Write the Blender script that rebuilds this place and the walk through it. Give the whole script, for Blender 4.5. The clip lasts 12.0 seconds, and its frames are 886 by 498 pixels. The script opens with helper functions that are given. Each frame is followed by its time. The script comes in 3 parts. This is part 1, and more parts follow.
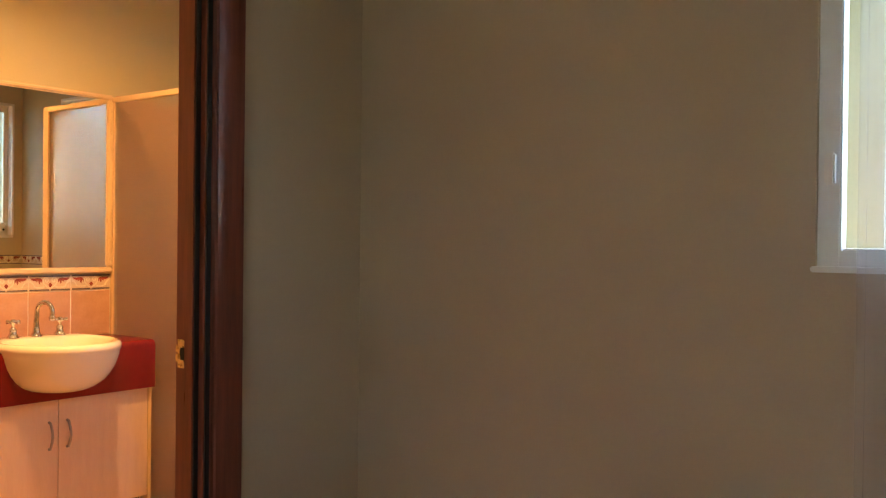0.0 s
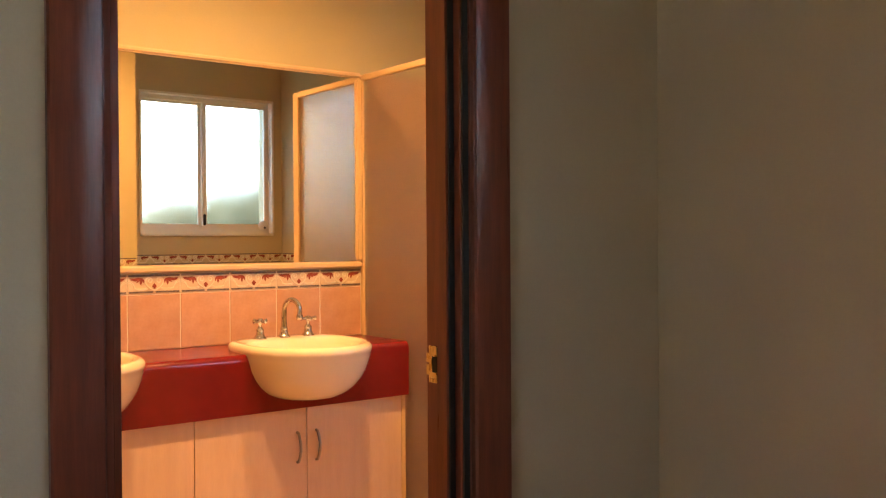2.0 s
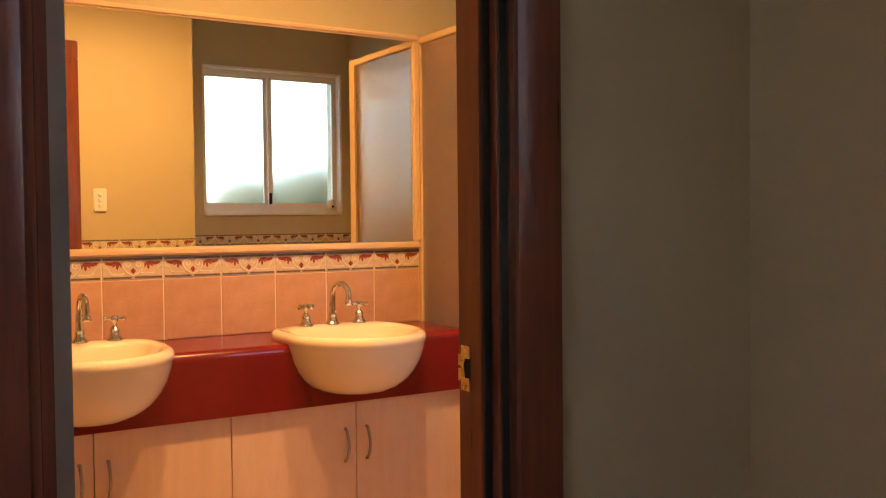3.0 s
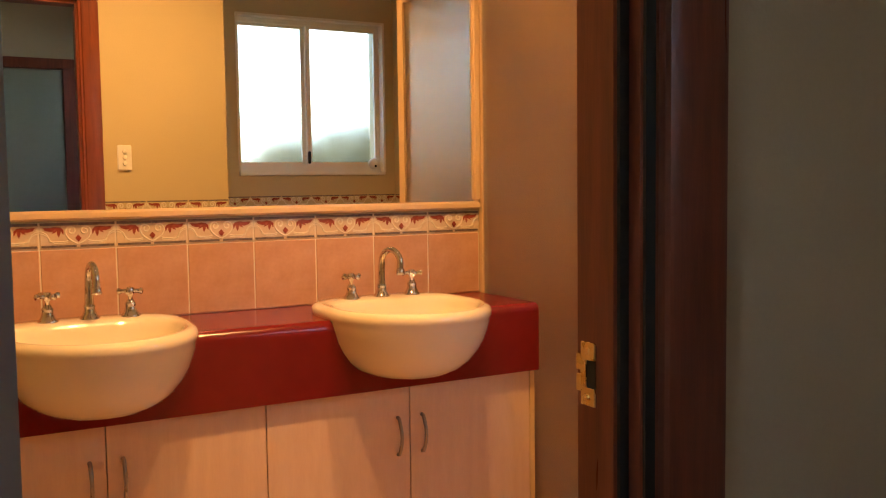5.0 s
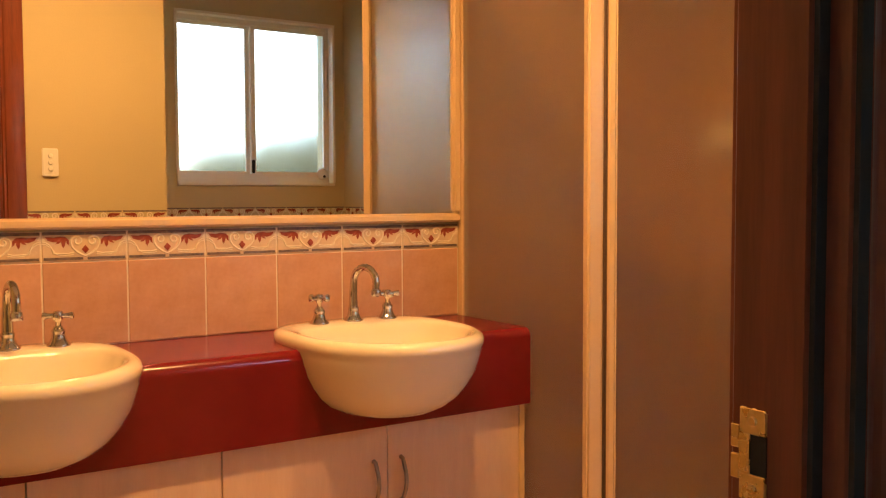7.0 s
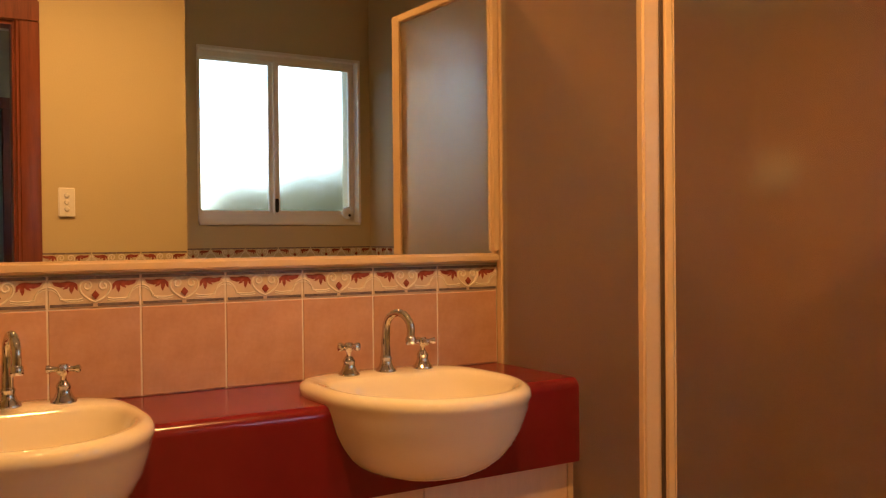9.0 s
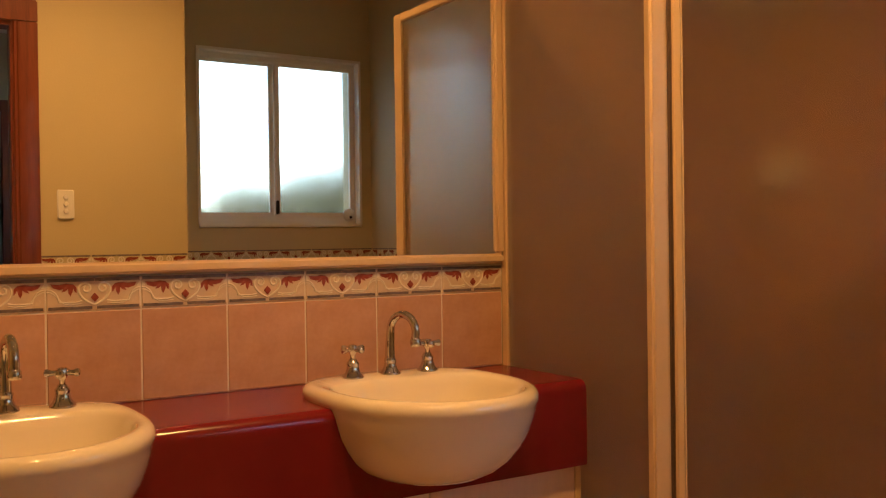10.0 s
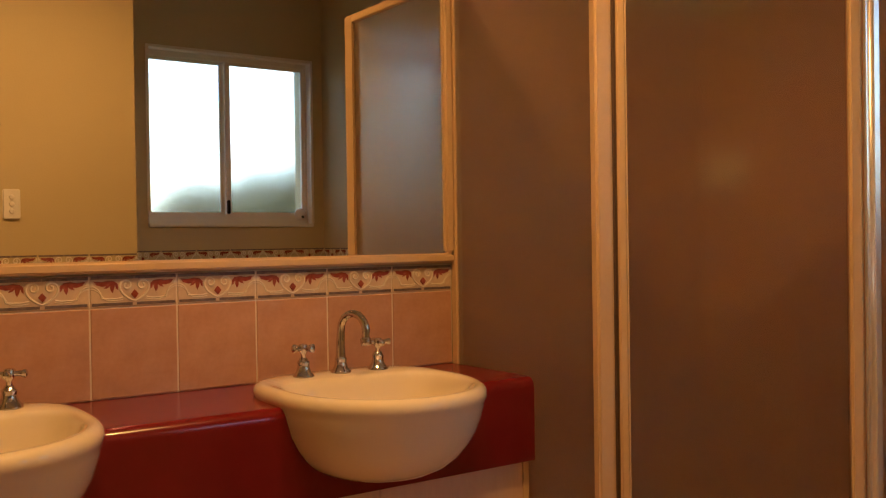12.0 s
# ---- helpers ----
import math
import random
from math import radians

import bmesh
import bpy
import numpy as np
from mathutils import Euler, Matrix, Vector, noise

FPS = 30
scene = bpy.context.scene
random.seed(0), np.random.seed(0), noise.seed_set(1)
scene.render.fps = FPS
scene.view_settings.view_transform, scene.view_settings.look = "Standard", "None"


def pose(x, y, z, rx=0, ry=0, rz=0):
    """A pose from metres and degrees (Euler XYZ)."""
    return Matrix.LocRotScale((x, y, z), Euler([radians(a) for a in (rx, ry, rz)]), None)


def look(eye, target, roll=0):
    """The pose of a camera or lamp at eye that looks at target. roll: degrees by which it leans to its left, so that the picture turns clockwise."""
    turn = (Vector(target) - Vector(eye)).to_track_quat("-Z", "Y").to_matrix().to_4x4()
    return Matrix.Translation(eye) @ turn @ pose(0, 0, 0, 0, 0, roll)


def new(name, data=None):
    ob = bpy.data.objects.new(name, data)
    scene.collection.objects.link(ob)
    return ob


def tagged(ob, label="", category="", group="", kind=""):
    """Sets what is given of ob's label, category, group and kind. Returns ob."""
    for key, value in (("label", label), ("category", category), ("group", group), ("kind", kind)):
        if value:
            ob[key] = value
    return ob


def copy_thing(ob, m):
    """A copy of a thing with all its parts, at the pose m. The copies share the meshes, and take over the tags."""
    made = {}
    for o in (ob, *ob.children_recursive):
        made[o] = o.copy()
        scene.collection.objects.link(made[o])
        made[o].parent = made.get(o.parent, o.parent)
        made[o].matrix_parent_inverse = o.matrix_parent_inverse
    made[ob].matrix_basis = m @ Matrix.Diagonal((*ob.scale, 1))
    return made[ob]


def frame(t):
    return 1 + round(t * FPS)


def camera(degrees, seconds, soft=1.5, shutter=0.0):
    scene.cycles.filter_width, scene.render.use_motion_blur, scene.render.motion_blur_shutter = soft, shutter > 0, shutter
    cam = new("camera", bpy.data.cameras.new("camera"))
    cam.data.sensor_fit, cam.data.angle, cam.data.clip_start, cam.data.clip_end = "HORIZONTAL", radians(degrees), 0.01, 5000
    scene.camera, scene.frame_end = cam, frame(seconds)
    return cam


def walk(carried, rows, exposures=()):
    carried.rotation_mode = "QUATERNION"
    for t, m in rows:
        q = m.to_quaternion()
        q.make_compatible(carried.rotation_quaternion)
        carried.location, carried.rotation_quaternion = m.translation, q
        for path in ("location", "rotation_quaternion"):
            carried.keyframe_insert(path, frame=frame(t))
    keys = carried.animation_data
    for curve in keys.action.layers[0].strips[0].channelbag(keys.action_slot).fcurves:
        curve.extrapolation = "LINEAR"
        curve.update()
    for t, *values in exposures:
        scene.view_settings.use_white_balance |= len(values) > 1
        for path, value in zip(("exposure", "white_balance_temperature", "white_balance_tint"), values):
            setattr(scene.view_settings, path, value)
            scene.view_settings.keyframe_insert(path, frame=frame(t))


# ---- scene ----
cam = camera(50.89, 12.0, soft=1.2)
PATH = [
    (0, (-2.523, -3.900, 1.330), (-0.9342, -2.6851, 1.3139), 0.63),
    (0.5, (-2.448, -3.752, 1.304), (-0.9957, -2.3766, 1.3013), 0.26),
    (1, (-2.328, -3.604, 1.289), (-0.9874, -2.1196, 1.2845), -0.29),
    (1.5, (-2.237, -3.495, 1.278), (-0.9592, -1.9572, 1.2710), -0.25),
    (2, (-2.125, -3.394, 1.279), (-0.9172, -1.8000, 1.2612), -0.35),
    (2.5, (-2.009, -3.267, 1.273), (-0.8625, -1.6286, 1.2392), 0.05),
    (3, (-1.845, -3.168, 1.273), (-0.7934, -1.4685, 1.2127), -0.59),
    (3.5, (-1.704, -3.064, 1.263), (-0.0420, 0.0000, 1.1190), -0.74),
    (5.5, (-1.666, -2.621, 1.240), (-0.6642, -0.8959, 1.0954), -0.81),
    (6, (-1.640, -2.510, 1.227), (-0.5989, -0.8075, 1.0954), -0.61),
    (6.5, (-1.627, -2.432, 1.234), (-0.5495, -0.7517, 1.1123), -0.33),
    (8.5, (-1.600, -2.206, 1.232), (-0.4630, -0.5610, 1.1970), -0.48),
    (9, (-1.548, -2.171, 1.235), (-0.4801, -0.4802, 1.2134), -0.54),
    (9.5, (-1.537, -2.139, 1.234), (-0.4861, -0.4378, 1.2162), -0.70),
    (10, (-1.539, -2.134, 1.230), (-0.4708, -0.4434, 1.2135), -0.76),
    (10.5, (-1.544, -2.146, 1.230), (-0.4529, -0.4698, 1.2133), -0.76),
    (11, (-1.546, -2.155, 1.230), (-0.4336, -0.4932, 1.2135), -0.73),
    (11.5, (-1.548, -2.170, 1.231), (-0.4156, -0.5209, 1.2131), -0.75),
    (12, (-1.548, -2.165, 1.231), (-0.3967, -0.5292, 1.2119), -0.82),
]
walk(cam, [(t, look(eye, target, roll)) for t, eye, target, roll in PATH],
     [(0.0, 3.85), (0.5, 4.2), (1.5, 4.1), (2.0, 3.85), (3.0, 3.5), (3.5, 3.3), (5.5, 3.33), (6.5, 3.36), (8.5, 3.17), (9.0, 2.87), (9.5, 2.69), (12.0, 2.37)])

# ---------- world, sun, lamps ----------
world = bpy.data.worlds.new("sky")
scene.world = world
world.use_nodes = True
wn = world.node_tree
sky = wn.nodes.new("ShaderNodeTexSky")
sky.sky_type = "NISHITA"
sky.sun_disc = False
sky.sun_elevation = radians(58)
sky.sun_rotation = radians(300)
wn.links.new(sky.outputs[0], wn.nodes["Background"].inputs[0])
wn.nodes["Background"].inputs[1].default_value = 0.15

sun_data = bpy.data.lights.new("sun", "SUN")
sun_data.energy, sun_data.angle, sun_data.color = 3.0, radians(0.5), (1, 0.95, 0.86)
sun = new("sun", sun_data)
sun.matrix_world = look((-14, 8, 26), (0, 0, 0))

LAMP_COLOR = (1.0, 0.50, 0.16)
LAMP_POWER = 6.9
LAMP_AT = ((-1.06, -1.02), (-0.56, -1.02))


# ---------- mesh helpers ----------
def part(name, bm, material, parent=None, label=""):
    me = bpy.data.meshes.new(name)
    bmesh.ops.recalc_face_normals(bm, faces=bm.faces)
    bm.to_mesh(me)
    bm.free()
    for m in (material if isinstance(material, (list, tuple)) else [material]):
        me.materials.append(m)
    ob = new(name, me)
    if parent is not None:
        ob.parent = parent
    return tagged(ob, label)


def smooth(ob, degrees=40):
    me = ob.data
    me.polygons.foreach_set("use_smooth", [True] * len(me.polygons))
    me.set_sharp_from_angle(angle=radians(degrees))
    return ob


def thing(name, label, category, group="", kind="", at=(0, 0, 0)):
    ob = new(name)
    ob.location = at
    return tagged(ob, label, category, group, kind)


def box(bm, x0, x1, y0, y1, z0, z1, bevel=0.0, segments=2):
    made = bmesh.ops.create_cube(bm, size=1.0)["verts"]
    for v in made:
        v.co = Vector(((x0 + x1) / 2 + v.co.x * (x1 - x0), (y0 + y1) / 2 + v.co.y * (y1 - y0), (z0 + z1) / 2 + v.co.z * (z1 - z0)))
    if bevel:
        edges = list({e for v in made for e in v.link_edges})
        bmesh.ops.bevel(bm, geom=edges, offset=bevel, segments=segments, affect="EDGES", clamp_overlap=True)
    return bm


def block(*args, **kw):
    return box(bmesh.new(), *args, **kw)


def revolve(bm, profile, m=Matrix(), steps=24):
    """profile: (radius, height) from bottom to top, turned about the z axis of m."""
    rings = []
    for r, h in profile:
        if r < 1e-6:
            rings.append([bm.verts.new(m @ Vector((0, 0, h)))])
        else:
            rings.append([bm.verts.new(m @ Vector((r * math.cos(2 * math.pi * i / steps), r * math.sin(2 * math.pi * i / steps), h))) for i in range(steps)])
    bridge(bm, rings)
    for ring in (rings[0], rings[-1]):
        if len(ring) > 2:
            bm.faces.new(ring)
    return bm


def bridge(bm, rings):
    for a, b in zip(rings, rings[1:]):
        n = max(len(a), len(b))
        for i in range(n):
            j = (i + 1) % n
            face = []
            for v in (a[i % len(a)], a[j % len(a)], b[j % len(b)], b[i % len(b)]):
                if v not in face:
                    face.append(v)
            if len(face) > 2:
                bm.faces.new(face)


def tube(bm, points, radius, steps=10, closed_ends=True):
    """A round tube along points; radius is a number or one a point."""
    points = [Vector(p) for p in points]
    radii = radius if isinstance(radius, (list, tuple)) else [radius] * len(points)
    rings = []
    side = None
    for i, p in enumerate(points):
        way = (points[min(i + 1, len(points) - 1)] - points[max(i - 1, 0)]).normalized()
        if side is None:
            side = way.orthogonal().normalized()
        side = (side - way * side.dot(way)).normalized()
        other = way.cross(side)
        rings.append([bm.verts.new(p + radii[i] * (side * math.cos(2 * math.pi * k / steps) + other * math.sin(2 * math.pi * k / steps))) for k in range(steps)])
    bridge(bm, rings)
    if closed_ends:
        bm.faces.new(rings[0])
        bm.faces.new(rings[-1])
    return bm


def prism(bm, outline, m, depth):
    """A flat outline (u, v) raised by depth along the third axis of m."""
    low = [bm.verts.new(m @ Vector((u, v, 0))) for u, v in outline]
    high = [bm.verts.new(m @ Vector((u, v, depth))) for u, v in outline]
    n = len(outline)
    bm.faces.new(low)
    bm.faces.new(high)
    for i in range(n):
        bm.faces.new((low[i], low[(i + 1) % n], high[(i + 1) % n], high[i]))
    return bm


def extrude_x(bm, outline, x0, x1):
    """outline in (y, z), carried from x0 to x1."""
    return prism(bm, outline, Matrix(((0, 0, 1, x0), (1, 0, 0, 0), (0, 1, 0, 0), (0, 0, 0, 1))), x1 - x0)


# ---------- materials ----------
def material(name):
    m = bpy.data.materials.new(name)
    m.use_nodes = True
    return m, m.node_tree.nodes, m.node_tree.links, m.node_tree.nodes["Principled BSDF"]


def surface(name, colors, rough=0.5, scale=6.0, stretch=(1, 1, 1), metal=0.0, bump=0.05, fine=120.0, spread=(0.3, 0.7), coat=0.0, rough_var=0.1, jitter=0.0, distance=0.002):
    m, nodes, links, bsdf = material(name)
    coord = nodes.new("ShaderNodeTexCoord")
    mapping = nodes.new("ShaderNodeMapping")
    mapping.inputs["Scale"].default_value = stretch
    links.new(coord.outputs["Object"], mapping.inputs[0])
    big = nodes.new("ShaderNodeTexNoise")
    big.inputs["Scale"].default_value, big.inputs["Detail"].default_value = scale, 6.0
    small = nodes.new("ShaderNodeTexNoise")
    small.inputs["Scale"].default_value, small.inputs["Detail"].default_value = fine, 4.0
    for n in (big, small):
        links.new(mapping.outputs[0], n.inputs["Vector"])
    mixed = nodes.new("ShaderNodeMix")
    mixed.inputs["Factor"].default_value = 0.3
    links.new(big.outputs[0], mixed.inputs["A"])
    links.new(small.outputs[0], mixed.inputs["B"])
    ramp = nodes.new("ShaderNodeValToRGB")
    ramp.color_ramp.elements[0].position, ramp.color_ramp.elements[1].position = spread
    ramp.color_ramp.elements[0].color = (*colors[0], 1)
    ramp.color_ramp.elements[1].color = (*colors[-1], 1)
    links.new(mixed.outputs[0], ramp.inputs[0])
    source = ramp.outputs[0]
    if jitter:
        info = nodes.new("ShaderNodeObjectInfo")
        span = nodes.new("ShaderNodeMapRange")
        span.inputs["To Min"].default_value, span.inputs["To Max"].default_value = 1 - jitter, 1 + jitter
        links.new(info.outputs["Random"], span.inputs[0])
        hsv = nodes.new("ShaderNodeHueSaturation")
        links.new(span.outputs[0], hsv.inputs["Value"])
        links.new(source, hsv.inputs["Color"])
        source = hsv.outputs[0]
    links.new(source, bsdf.inputs["Base Color"])
    rr = nodes.new("ShaderNodeMapRange")
    rr.inputs["To Min"].default_value, rr.inputs["To Max"].default_value = max(0.02, rough - rough_var), min(1, rough + rough_var)
    links.new(big.outputs[0], rr.inputs[0])
    links.new(rr.outputs[0], bsdf.inputs["Roughness"])
    bsdf.inputs["Metallic"].default_value = metal
    bsdf.inputs["Coat Weight"].default_value = coat
    if bump:
        b = nodes.new("ShaderNodeBump")
        b.inputs["Strength"].default_value, b.inputs["Distance"].default_value = bump, distance
        links.new(small.outputs[0], b.inputs["Height"])
        links.new(b.outputs[0], bsdf.inputs["Normal"])
    return m


CREAM_WALL = surface("cream_paint", [(0.52, 0.44, 0.255), (0.58, 0.49, 0.29)], 0.6, 2.0, bump=0.25, fine=160, spread=(0.2, 0.8))
GREY_WALL = surface("grey_green_paint", [(0.485, 0.385, 0.255), (0.545, 0.43, 0.285)], 0.75, 1.6, bump=0.25, fine=150, spread=(0.2, 0.8))
CEILING = surface("ceiling_paint", [(0.80, 0.78, 0.73), (0.85, 0.83, 0.78)], 0.8, 2.0, bump=0.15)
CARPET = surface("carpet", [(0.24, 0.19, 0.15), (0.34, 0.28, 0.22)], 0.95, 12, bump=0.9, fine=400)
FLOOR_TILE = surface("floor_tile", [(0.52, 0.34, 0.26), (0.62, 0.44, 0.34)], 0.35, 5, bump=0.05)
GROUT = surface("grout", [(0.74, 0.66, 0.54), (0.82, 0.74, 0.62)], 0.8, 20, bump=0.2)
PEACH_TILE = surface("peach_tile", [(0.53, 0.29, 0.18), (0.64, 0.38, 0.26)], 0.3, 16, bump=0.05, fine=90, rough_var=0.06, jitter=0.05)
SHOWER_TILE = surface("shower_tile", [(0.50, 0.26, 0.14), (0.60, 0.34, 0.20)], 0.35, 12, bump=0.05, fine=90)
FRIEZE_CREAM = surface("frieze_cream", [(0.64, 0.50, 0.36), (0.73, 0.59, 0.44)], 0.25, 25, bump=0.06)
FRIEZE_RELIEF = surface("frieze_relief", [(0.80, 0.72, 0.58), (0.86, 0.78, 0.64)], 0.2, 30, bump=0.04)
FRIEZE_RED = surface("frieze_red", [(0.22, 0.04, 0.03), (0.36, 0.09, 0.06)], 0.25, 60, bump=0.05)
FRIEZE_DARK = surface("frieze_dark", [(0.10, 0.07, 0.07), (0.24, 0.19, 0.17)], 0.3, 70, bump=0.1)
RED_TOP = surface("red_laminate", [(0.150, 0.007, 0.010), (0.190, 0.010, 0.013)], 0.20, 8, bump=0.0, fine=30, rough_var=0.03)
CABINET = surface("pale_timber_laminate", [(0.70, 0.49, 0.35), (0.77, 0.57, 0.42)], 0.40, 5, stretch=(7, 7, 0.9), bump=0.04, fine=40)
CERAMIC = surface("ivory_ceramic", [(0.80, 0.71, 0.56), (0.83, 0.74, 0.59)], 0.10, 4, bump=0.0, rough_var=0.03, coat=0.8)
CHROME = surface("chrome", [(0.58, 0.57, 0.56), (0.66, 0.65, 0.64)], 0.04, 30, metal=1.0, bump=0.0, rough_var=0.03)
NICKEL = surface("satin_nickel", [(0.30, 0.27, 0.25), (0.42, 0.39, 0.36)], 0.3, 40, metal=1.0, bump=0.02)
BRASS = surface("brass", [(0.72, 0.48, 0.16), (0.86, 0.60, 0.24)], 0.28, 60, metal=1.0, bump=0.05)
FRAME = surface("beige_powder_coat", [(0.68, 0.49, 0.29), (0.74, 0.55, 0.33)], 0.32, 10, bump=0.02)
ALUMINIUM = surface("cream_aluminium", [(0.82, 0.78, 0.68), (0.87, 0.83, 0.73)], 0.35, 12, bump=0.02)
BRIGHT_ALU = surface("bright_aluminium", [(0.78, 0.76, 0.74), (0.86, 0.84, 0.82)], 0.22, 20, metal=0.6, bump=0.02)
JAMB = surface("red_brown_timber", [(0.12, 0.026, 0.013), (0.23, 0.054, 0.024)], 0.32, 5, stretch=(12, 12, 0.8), bump=0.10, fine=30)
WHITE_PLASTIC = surface("white_plastic", [(0.78, 0.76, 0.70), (0.82, 0.80, 0.74)], 0.35, 20, bump=0.0)
# black plastic, also the shade colour of the jamb steps and latch hole
BLACK = surface("black_plastic_and_shade", [(0.008, 0.007, 0.006), (0.016, 0.014, 0.012)], 0.7, 20, bump=0.0)
SEAL = surface("dark_seal", [(0.10, 0.06, 0.04), (0.16, 0.10, 0.07)], 0.7, 20, bump=0.0)
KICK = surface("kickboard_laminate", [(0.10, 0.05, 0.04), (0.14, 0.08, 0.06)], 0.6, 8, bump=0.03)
BRICK = surface("pale_brick", [(0.40, 0.34, 0.27), (0.54, 0.46, 0.38)], 0.9, 9, bump=0.5, fine=60, jitter=0.15)
MORTAR = surface("mortar", [(0.26, 0.23, 0.19), (0.34, 0.31, 0.26)], 0.95, 20, bump=0.4)
GRASS = surface("lawn", [(0.05, 0.08, 0.02), (0.12, 0.14, 0.05)], 0.95, 3, bump=0.8, fine=60)
LEAF = surface("leaf", [(0.04, 0.045, 0.02), (0.09, 0.09, 0.045)], 0.6, 9, bump=0.1)
BARK = surface("bark", [(0.10, 0.07, 0.05), (0.18, 0.13, 0.09)], 0.9, 20, bump=0.6)
FAR_DOOR = surface("olive_door_paint", [(0.20, 0.22, 0.17), (0.25, 0.27, 0.21)], 0.5, 3, bump=0.06)
DOOR_PAINT = surface("painted_door", [(0.33, 0.30, 0.24), (0.38, 0.35, 0.28)], 0.45, 3, bump=0.06)


def glass(name, tint, rough, ior=1.45, relief=0.0, scale=60.0):
    m, nodes, links, bsdf = material(name)
    bsdf.inputs["Base Color"].default_value = (*tint, 1)
    bsdf.inputs["Transmission Weight"].default_value = 1.0
    bsdf.inputs["Roughness"].default_value = rough
    bsdf.inputs["IOR"].default_value = ior
    if relief:
        n = nodes.new("ShaderNodeTexNoise")
        n.inputs["Scale"].default_value = scale
        coord = nodes.new("ShaderNodeTexCoord")
        links.new(coord.outputs["Object"], n.inputs["Vector"])
        b = nodes.new("ShaderNodeBump")
        b.inputs["Strength"].default_value, b.inputs["Distance"].default_value = relief, 0.002
        links.new(n.outputs[0], b.inputs["Height"])
        links.new(b.outputs[0], bsdf.inputs["Normal"])
    return m


SHOWER_GLASS = glass("frosted_shower_glass", (1.0, 0.99, 0.97), 0.22)
gt = SHOWER_GLASS.node_tree
frost = gt.nodes.new("ShaderNodeBsdfTranslucent")
frost.inputs[0].default_value = (0.85, 0.84, 0.82, 1)
both = gt.nodes.new("ShaderNodeMixShader")
both.inputs[0].default_value = 0.13
gt.links.new(gt.nodes["Principled BSDF"].outputs[0], both.inputs[1])
gt.links.new(frost.outputs[0], both.inputs[2])
gt.links.new(both.outputs[0], gt.nodes["Material Output"].inputs[0])
OBSCURE_GLASS = glass("obscure_window_glass", (0.95, 0.97, 0.95), 0.10, relief=0.22, scale=260)
CLEAR_GLASS = glass("clear_glass", (0.97, 0.98, 0.97), 0.01)

mm, mnodes, mlinks, mbsdf = material("mirror_silver")
mbsdf.inputs["Base Color"].default_value = (0.90, 0.90, 0.88, 1)
mbsdf.inputs["Metallic"].default_value = 1.0
mbsdf.inputs["Roughness"].default_value = 0.0
MIRROR = mm

sm, snodes, slinks, sbsdf = material("sheer_fabric")
sbsdf.inputs["Base Color"].default_value = (0.80, 0.80, 0.84, 1)
sbsdf.inputs["Roughness"].default_value = 0.9
trans = snodes.new("ShaderNodeBsdfTranslucent")
trans.inputs[0].default_value = (0.8, 0.8, 0.84, 1)
clear = snodes.new("ShaderNodeBsdfTransparent")
m1, m2 = snodes.new("ShaderNodeMixShader"), snodes.new("ShaderNodeMixShader")
m1.inputs[0].default_value, m2.inputs[0].default_value = 0.5, 0.80
slinks.new(sbsdf.outputs[0], m1.inputs[1])
slinks.new(trans.outputs[0], m1.inputs[2])
slinks.new(m1.outputs[0], m2.inputs[1])
slinks.new(clear.outputs[0], m2.inputs[2])
slinks.new(m2.outputs[0], snodes["Material Output"].inputs[0])
SHEER = sm

bulb_m, bnodes, blinks, bbsdf = material("lit_bulb")
bbsdf.inputs["Base Color"].default_value = (0.9, 0.8, 0.6, 1)
bbsdf.inputs["Emission Color"].default_value = (*LAMP_COLOR, 1)
bbsdf.inputs["Emission Strength"].default_value = 30.0
BULB = bulb_m

# ---------- the plan ----------
CEIL = 2.70
LEFT, RIGHT = -2.30, 1.12          # bathroom side walls
DOOR_IN, DOOR_OUT = -1.869, -1.951  # faces of the wall with the door
RECESS = -0.322                    # end of the switch wall
WINDOW_Y = -2.896                  # inside face of the window wall
BED_RIGHT, BED_LEFT, BED_BACK = -0.395, -4.2, -4.9
GLASS_X = 0.014
POST_Y = -0.590
JAMB_R, JAMB_L = -0.980, -1.672    # door opening in the wall
HEAD = 2.12


def wall(name, boxes, paint, label):
    """Boxes joined to one wall; paint(center, normal) gives the slot of a face."""
    bm = bmesh.new()
    for b in boxes:
        box(bm, *b)
    bmesh.ops.remove_doubles(bm, verts=bm.verts, dist=0.0005)
    bm.normal_update()
    for f in bm.faces:
        f.material_index = paint(f.calc_center_median(), f.normal)
    return tagged(part(name, bm, [CREAM_WALL, GREY_WALL, BRICK], None), label, "wall", kind="structure")


